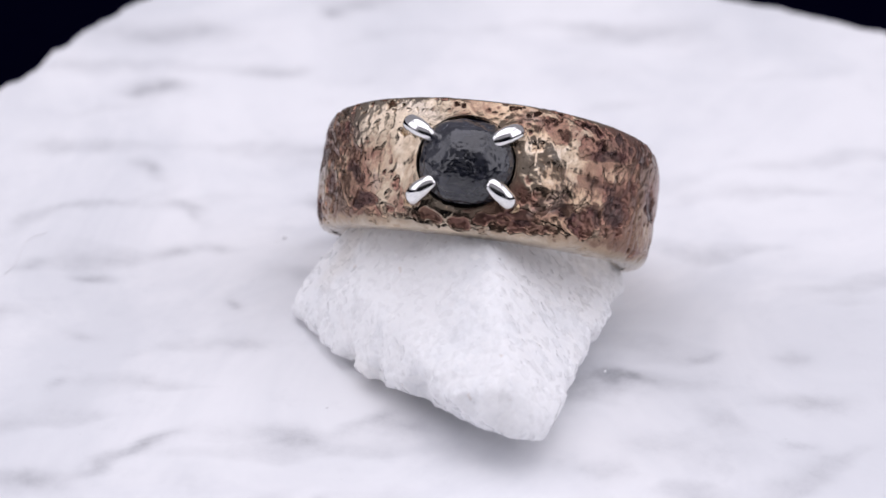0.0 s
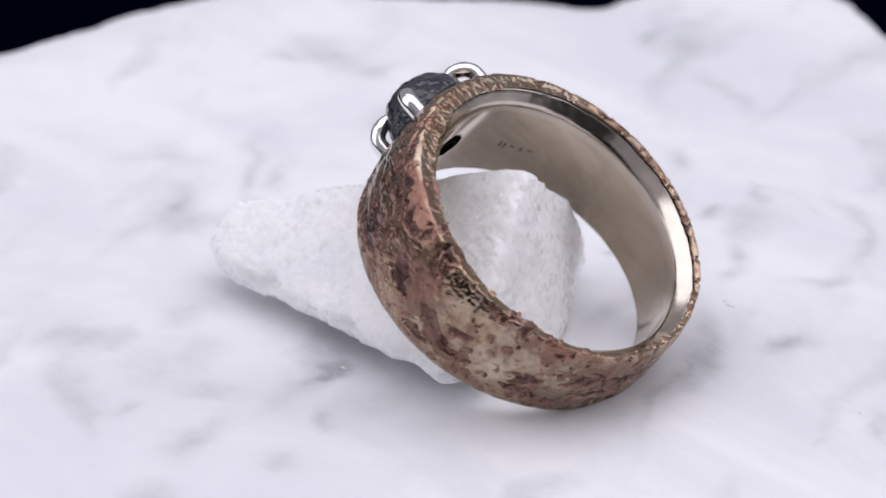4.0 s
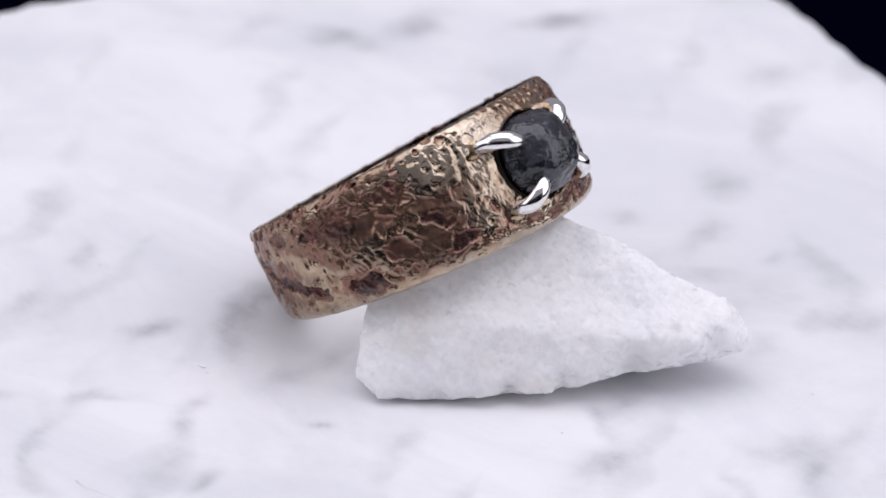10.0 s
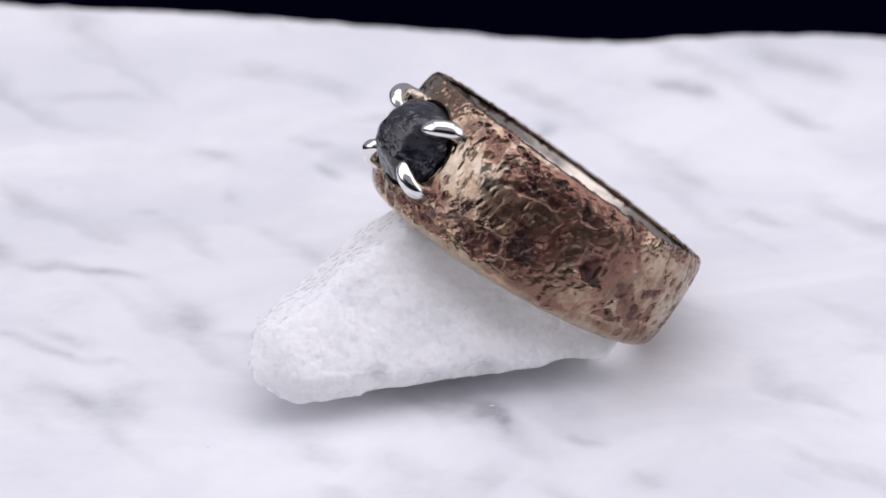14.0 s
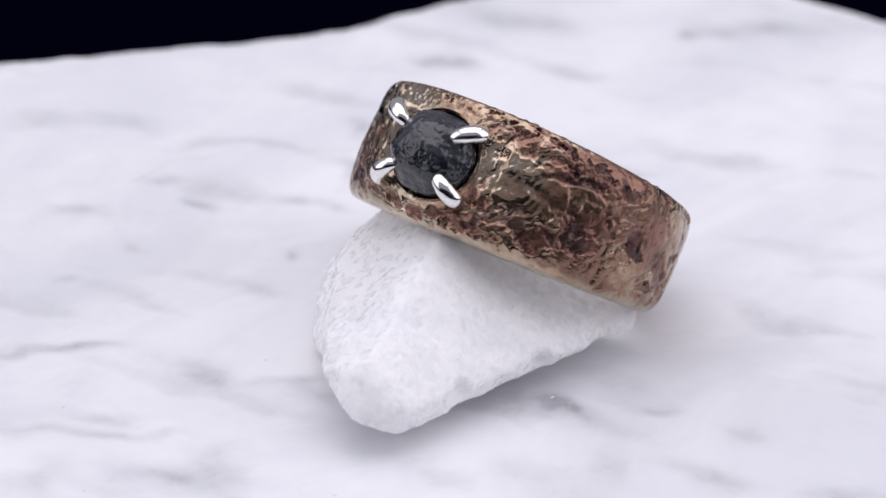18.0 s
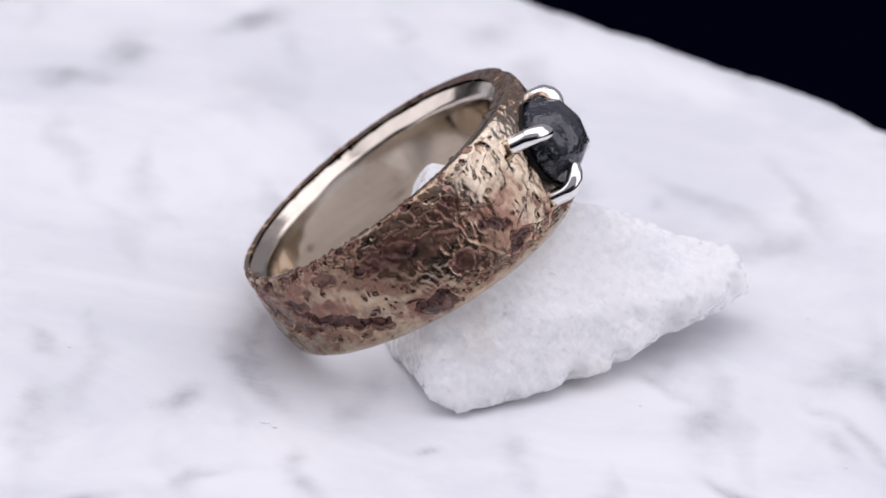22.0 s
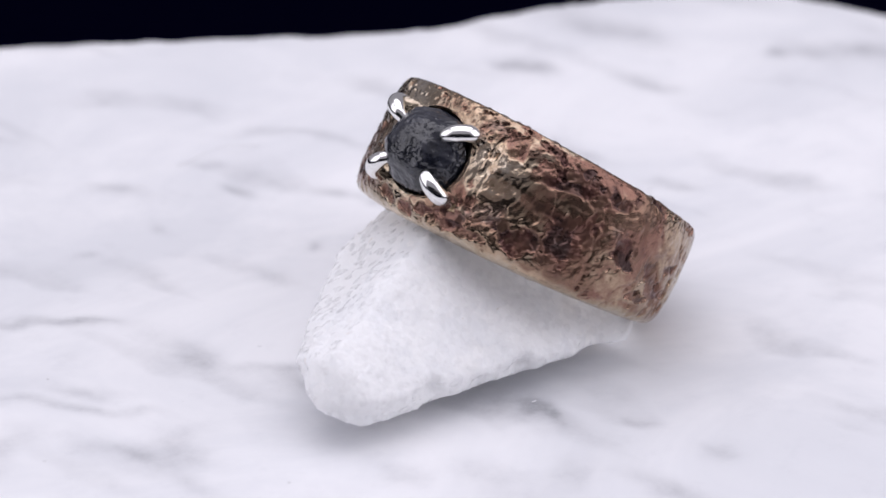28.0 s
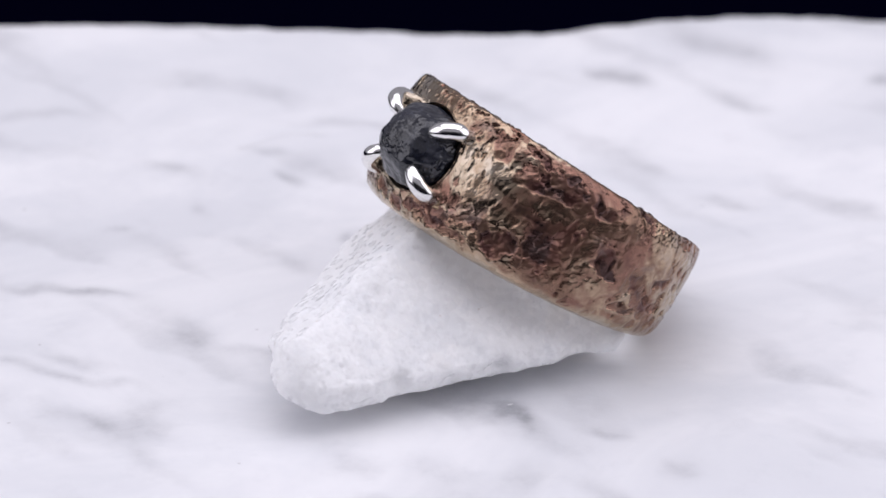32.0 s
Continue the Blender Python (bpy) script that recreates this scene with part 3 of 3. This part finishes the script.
    if luck < 0.10:
        pit = 1.0 - ease(0.12, 0.40, dist[0] + 0.3 * fine)
        relief -= 0.09 * pit
        tarnish += 0.35 * pit
    if shank > 0.01:
        lane = Vector((math.cos(a) * 3.2, math.sin(a) * 3.2, ax * 0.9 + 0.5 * shift.x))
        crack = (1.0 - ease(0.0, 0.06, abs(fractal(lane, 0.55, 3, 0.5, 47.0)))) * shank * ease(-0.1, 0.25, fractal(w, 500, 2, 0.5, 71.0))
        relief -= 0.16 * crack
        tarnish += 0.5 * crack
    relief += 0.04 * rim - 0.32 * sunk
    tarnish += 0.95 * mark - 0.12 * rim
    return relief, tarnish


def band():
    lay_stains()
    around, across = 1150, 165
    verts, keep, tarnish = [], [], []
    for i in range(around):
        a = 2 * math.pi * i / around
        near, far, outer = band_profile(a)
        mid, half = (near + far) / 2, (near - far) / 2
        for j in range(across + 1):
            s = -1.0 + 2.0 * j / across
            ang = s * math.pi * 0.5
            inner = BORE_RADIUS + (0.92 - 0.20 * ease(-0.2, 0.7, math.cos(a - GEM_ANGLE)) if s > 0 else 0.70)
            # a rounded, nearly flat-topped section
            ax = mid + half * math.copysign(abs(math.sin(ang)) ** (0.64 if s > 0 else 0.80), s) - MOUTH_BEVEL * ease(0.66, 1.0, s)
            rad = inner + (outer - inner) * abs(math.cos(ang)) ** (0.62 - 0.12 * ease(0.3, 0.9, math.cos(a - GEM_ANGLE)) if s > 0 else 0.48)
            w = ring_point(a, ax, rad) - CENTRE + BASE
            lift, stain = bark(a, ax, w)
            lift = 0.88 * lift if lift < 0 else 0.5 * lift
            flank = 1.0 - ease(0.75, 1.0, abs(math.sin(ang)))
            hole = 0.0
            if s > 0.35:
                # the flank round the open mouth is rubbed pale and full of brown pits
                for size, share in ((950, 0.30), (1900, 0.36)):
                    dist, points = noise.voronoi(w * size)
                    luck = chance(points[0], 6.41)
                    if luck < share:
                        hole = max(hole, (1.0 - ease(0.16 + 0.7 * luck, 0.30 + 0.8 * luck, dist[0] + 0.45 * fractal(w, 1500, 3, 0.6, 61.0))) * ease(0.35, 0.6, s))
                lift -= 0.30 * hole
            near_gem = math.hypot(rad * wrap(a - GEM_ANGLE) / 4.6, (ax - GEM_AXIAL) / 4.2)
            if s > 0.8:
                # the edge of the mouth is torn
                rad += 0.09 * ease(0.8, 1.0, s) * fractal(w, 650, 3, 0.6, 67.0)
            calm = ease(0.75, 1.1, near_gem) * 0.6 + 0.4
            verts.append(ring_point(a, ax + math.copysign(lift, s) * 0.3 * (1 - flank), rad + lift * calm * (0.45 + 0.55 * flank)))
            tarnish.append(stain * (0.4 + 0.6 * flank) + (0.18 if s > 0 else -0.10) * (1 - flank) + 0.46 * hole)
            du, dv = (rad * wrap(a - GEM_ANGLE)), ax - GEM_AXIAL
            keep.append(math.hypot(du / 3.35, dv / 3.1))
    faces = []
    n = across + 1
    for i in range(around):
        k = (i + 1) % around
        for j in range(across):
            f = (i * n + j, i * n + j + 1, k * n + j + 1, k * n + j)
            if min(keep[q] for q in f) > 0.97:
                faces.append(f)
    # draw the rim of the seat onto a clean oval
    used = {q for f in faces for q in f}
    for q in used:
        if 0.9 < keep[q] < 1.12:
            i, j = divmod(q, n)
            c = gem_point(0, 0, 0)
            v = verts[q] - c
            verts[q] = c + v * (1.0 + (1.03 - keep[q]) * 0.5 * (keep[q] < 1.03))
    data = mesh_of("band", verts, faces, BRONZE)
    layer = data.attributes.new("tarnish", "FLOAT", "POINT")
    layer.data.foreach_set("value", tarnish)
    return data


def liner():
    """The satin inner sleeve with the drilled hole under the gem."""
    around, across = 420, 60
    verts, keep = [], []
    for i in range(around):
        a = 2 * math.pi * i / around
        near, far, outer = band_profile(a)
        near, far = near - 1.70 - MOUTH_BEVEL, far + 0.55
        section = [(near + (far - near) * j / across, BORE_RADIUS) for j in range(across + 1)]
        for ax, rad in section:
            verts.append(ring_point(a, ax, rad))
            keep.append(math.hypot(BORE_RADIUS * wrap(a - GEM_ANGLE) / 1.4, (ax - GEM_AXIAL + 0.75) / 1.3))
        n = len(section)
    faces = []
    for i in range(around):
        k = (i + 1) % around
        for j in range(n - 1):
            f = (i * n + j, k * n + j, k * n + j + 1, i * n + j + 1)
            if min(keep[q] for q in f) > 0.95:
                faces.append(f)
    return mesh_of("liner", verts, faces, BORE)


def lip(edge, sign):
    """The polished chamfer between the sleeve and the rough bronze at one mouth of the ring."""
    rings = []
    for i in range(720):
        a = 2 * math.pi * i / 720
        e = band_profile(a)[edge] - (MOUTH_BEVEL if edge == 0 else 0.0)
        wide = 0.10 * fractal((math.cos(a) * 2.2, math.sin(a) * 2.2, 3.0), 0.8, 3, 0.5, 7.0)
        head = 0.85 + 0.15 * ease(-0.2, 0.7, math.cos(a - GEM_ANGLE))
        top = 10.60 - 0.10 * ease(-0.2, 0.7, math.cos(a - GEM_ANGLE)) + wide
        flare = [(1.75, 9.735), (1.25 * head + 0.2, 9.745), (1.10 * head + 0.1, 9.77), (0.98 * head + 0.05, 9.84)]
        flare += [(0.98 * head + 0.05 + (0.24 - 0.98 * head - 0.05) * k / 4, 9.84 + (top - 9.84) * k / 4) for k in range(1, 5)] + [(0.15, top + 0.09), (0.24, top + 0.17), (0.6, top + 0.3)]
        section = flare if edge == 0 else [(0.62, 9.73), (0.50, 9.745), (0.38, 9.81), (0.24, 9.95), (0.13, 10.14), (0.06, 10.34), (0.08, 10.52), (0.25, 10.68)]
        rings.append([ring_point(a, e - sign * (d + 0.05 * noise.noise(Vector((math.cos(a) * 6, math.sin(a) * 6, edge)))), r) for d, r in section])
    n = len(rings[0])
    faces = [(i * n + j, ((i + 1) % 720) * n + j, ((i + 1) % 720) * n + j + 1, i * n + j + 1) for i in range(720) for j in range(n - 1)]
    return recalc(mesh_of("lip", [p for r in rings for p in r], faces, LIP))


def hallmark(angle_deg, axial, wide, high, turn):
    """A small engraved stroke in the sleeve, a dark bar sunk flush with the metal."""
    verts = []
    for rad in (BORE_RADIUS + 0.05, BORE_RADIUS - 0.012):
        for u, v in ((-wide, -high), (wide, -high), (wide, high), (-wide, high)):
            c, s = math.cos(radians(turn)), math.sin(radians(turn))
            verts.append(ring_point(radians(angle_deg) + (u * c - v * s) / 2 / BORE_RADIUS, axial + (u * s + v * c) / 2, rad))
    faces = [(0, 1, 2, 3), (7, 6, 5, 4), (0, 4, 5, 1), (1, 5, 6, 2), (2, 6, 7, 3), (3, 7, 4, 0)]
    return recalc(mesh_of("hallmark", verts, faces, ETCHED, smooth=False))


def tube(rings, material, name, cap=True):
    """A skin over rings of points."""
    n = len(rings[0])
    verts = [p for r in rings for p in r]
    faces = [(r * n + i, r * n + (i + 1) % n, (r + 1) * n + (i + 1) % n, (r + 1) * n + i) for r in range(len(rings) - 1) for i in range(n)]
    if cap:
        faces += [tuple(range(n - 1, -1, -1)), tuple(range((len(rings) - 1) * n, len(rings) * n))]
    return recalc(mesh_of(name, verts, faces, material))


def seat():
    rings = []
    for w, k in ((0.3, 1.04), (-0.2, 1.02), (-0.9, 0.98), (-1.3, 0.6), (-1.55, 0.42), (-2.1, 0.40)):
        rings.append([gem_point(3.35 * k * math.cos(a), 3.1 * k * math.sin(a), w - 0.30 * (math.cos(a) ** 2) * k * (w > -1)) for a in (2 * math.pi * i / 64 for i in range(64))])
    return tube(rings, DARK, "seat", cap=False)


def gem():
    """A rough crystal worn to a dome: a few broad dull facets, a grainy broken patch in the middle, a chipped girdle."""
    bm = bmesh.new()
    bmesh.ops.create_icosphere(bm, subdivisions=7, radius=1.0)
    planes = [(Vector(n).normalized(), d) for n, d in (((0.10, 0.35, 1), 0.95), ((0.80, 0.20, 0.70), 0.90), ((-0.75, 0.30, 0.65), 0.91), ((0.1, 0.95, 0.55), 0.92),
                                                       ((0.0, -0.75, 0.70), 0.91), ((0.75, -0.6, 0.45), 0.93), ((-0.7, -0.55, 0.55), 0.92), ((0.25, -0.2, 1), 0.96))]
    for v in bm.verts:
        p = v.co.copy()
        p = Vector((math.copysign(abs(p.x) ** 0.88, p.x), math.copysign(abs(p.y) ** 0.88, p.y), p.z))
        for n, d in planes:
            over = p.dot(n) - d
            if over > 0:
                p -= n * over * 0.5
        rough = 0.035 * fractal(p, 2.6, 3, 0.5, 1.0)
        c = p * 2.3 + Vector((0.35, 0.1, 0.4))
        rough += leaning_cells(c + 0.10 * Vector((fractal(p, 5, 2, 0.5, 3.0), fractal(p, 5, 2, 0.5, 6.0), 0)), 0.045)[0]
        front = max(0.0, 1.0 - ((p.x - 0.05) ** 2 / 0.22 + (p.y + 0.22) ** 2 / 0.14)) if p.z > 0 else 0.0
        girdle = ease(0.62, 0.25, p.z) * ease(-0.1, 0.3, fractal(p, 2.6, 2, 0.5, 15.0))
        grain, _, _ = leaning_cells(p * 9.0, 0.09)
        grit, _, _ = leaning_cells(p * 19.0, 0.045)
        rough += (grain + grit) * min(1.0, 1.6 * front + 0.7 * girdle + 0.04)
        p *= 1 + rough
        v.co = gem_point(p.x * 3.15, p.y * 2.92, 0.15 + p.z * (2.8 if p.z > 0 else 1.3))
    data = bpy.data.meshes.new("gem")
    bm.to_mesh(data)
    bm.free()
    data.materials.append(GEM)
    data.polygons.foreach_set("use_smooth", [True] * len(data.polygons))
    return recalc(data)


def prong(angle_deg, axial, lean):
    """A claw that rises beside the gem and bends in over it, with a drop-shaped tip."""
    u0 = 12.4 * wrap(radians(angle_deg) - GEM_ANGLE)
    v0 = axial - GEM_AXIAL
    inward = Vector((-u0, -v0, 0)).normalized()
    across = Vector((-inward.y, inward.x, 0))
    rings = []
    for k in range(25):
        t = k / 24
        a = math.pi * 0.5 * min(1.0, max(0.0, (t - 0.22) / 0.62))
        run = 1.62 * (1 - math.cos(a)) + 0.95 * max(0.0, t - 0.84) / 0.16
        rise = -0.8 + 1.3 * min(t, 0.22) / 0.22 + 1.15 * math.sin(a) - 0.45 * max(0.0, t - 0.84) / 0.16
        width = 0.65 - 0.05 * t if t < 0.55 else 0.6225 * math.sqrt(max(0.0, 1 - ((t - 0.55) / 0.455) ** 1.6)) + 0.02
        centre = Vector((u0, v0, 0)) + inward * run
        tangent = (inward * math.sin(a) + Vector((0, 0, 1)) * math.cos(a)).normalized()
        up = across.cross(tangent)
        ring = []
        for i in range(18):
            b = 2 * math.pi * i / 18
            q = centre + Vector((0, 0, rise)) + across * math.cos(b) * width + up * math.sin(b) * width * 0.9
            ring.append(gem_point(q.x, q.y, q.z + lean))
        rings.append(ring)
    return tube(rings, SILVER, "prong")


def solder(angle_deg, axial):
    """A low collar of solder where a claw meets the band."""
    u0, v0 = 12.4 * wrap(radians(angle_deg) - GEM_ANGLE), axial - GEM_AXIAL
    rings = []
    for w, r in ((-0.95, 1.0), (-0.6, 0.94), (-0.34, 0.83), (-0.12, 0.71), (0.06, 0.62)):
        drop = u0 * u0 / 25.0
        rings.append([gem_point(u0 + r * math.cos(b) * (1 + 0.12 * math.sin(3 * b + u0)), v0 + r * math.sin(b) * (1 + 0.1 * math.cos(2 * b)), w + 0.04 - drop) for b in (2 * math.pi * k / 24 for k in range(24))])
    return tube(rings, SOLDER, "solder")


def finger_ring():
    root = tagged(new("finger_ring"), "weathered bronze ring with rough black gem, leaning on white stone", "ring")
    root.location = BASE
    part("band", band(), root, "mottled brown and champagne bronze band with hammered bark texture")
    part("liner", liner(), root, "smooth satin silver inner sleeve")
    part("lip", lip(0, 1), root, "polished silver chamfer")
    part("lip", lip(1, -1), root, "polished silver chamfer")
    for stroke in ((57.8, -4.4, 0.16, 0.55, 0), (55.6, -4.5, 0.16, 0.55, 0), (51.8, -4.5, 0.30, 0.16, 0), (47.6, -4.5, 0.16, 0.45, 0), (43.8, -4.4, 0.40, 0.16, 0)):
        part("hallmark", hallmark(*stroke), root, "dark engraved stroke")
    part("seat", seat(), root, "dark recess below the gem")
    part("gem", gem(), root, "rough black crystal with dull facets")
    for angle, axial in ((71.0, -1.05), (104.6, -0.95), (74.6, -6.0), (104.4, -5.7)):
        claw = part("prong", prong(angle, axial, 0.0), root, "polished silver claw")
        part("solder", solder(angle, axial), claw, "yellowish solder at the claw's foot")
    return root


# ---- crumbs and a fibre on the slab ----
def crumb(x, y, size, seed):
    bm = bmesh.new()
    bmesh.ops.create_icosphere(bm, subdivisions=3, radius=1.0)
    for v in bm.verts:
        p = v.co * (1 + 0.45 * fractal(v.co, 1.3, 3, 0.5, seed))
        v.co = Vector((p.x * size * 1.3, p.y * size * 0.6, max(-0.1, p.z * 0.22 + 0.05) * size)) * MM
    low = min(v.co.z for v in bm.verts)
    for v in bm.verts:
        v.co.z -= low
    data = bpy.data.meshes.new("crumb")
    bm.to_mesh(data)
    bm.free()
    data.materials.append(CHALK)
    data.polygons.foreach_set("use_smooth", [True] * len(data.polygons))
    ob = new("crumb", data)
    ob.location = (x * MM, y * MM, 0.00002)
    return tagged(ob, "tiny flat white speck on the marble slab", "crumb", "crumbs on the slab")


def fibre():
    rings = []
    for i in range(41):
        t = i / 40
        c = Vector((6.4 - 7.3 * t, 33.5 + 1.3 * t * t + 0.5 * math.sin(t * 5), 0.10 + 0.5 * math.sin(math.pi * t)))
        rings.append([(c + Vector((0.4, 1, 0)).normalized() * math.cos(b) * 0.03 + Vector((0, 0, math.sin(b) * 0.03)) - Vector((3, 34, 0))) * MM for b in (k * math.pi / 3 for k in range(6))])
    ob = new("fibre", tube(rings, Nodes("pale_thread").set(colour=(0.75, 0.75, 0.76), rough=0.6), "fibre"))
    ob.location = (0.003, 0.034, -0.00004)
    return tagged(ob, "thin pale thread curling on the marble slab", "fibre")


black_sheet()
unseen_wall()
# the first two flat crumbs stand in for a whitish smudge on the marble
SMALL = [crumb(10.7, 16.5, 0.22, 1.0), crumb(9.9, 16.9, 0.14, 4.0), crumb(-2.9, -10.2, 0.16, 2.0), fibre()]
SLAB, LUMP, RING = slab(), stone(), finger_ring()


def motions():
    times = sorted({round(0.5 * i, 2) for i in range(65)} | {round(c + d, 2) for c in (15.615, 22.835, 30.152) for d in (-0.35, -0.24, -0.12, 0.0, 0.12, 0.24, 0.35)})
    for thing in (SLAB, LUMP, RING, *SMALL):
        home = Matrix.Translation(thing.location)
        walk(thing, [(t, pose(0, 0, 0, 0, 0, turn_angle(t)) @ home) for t in times])


motions()
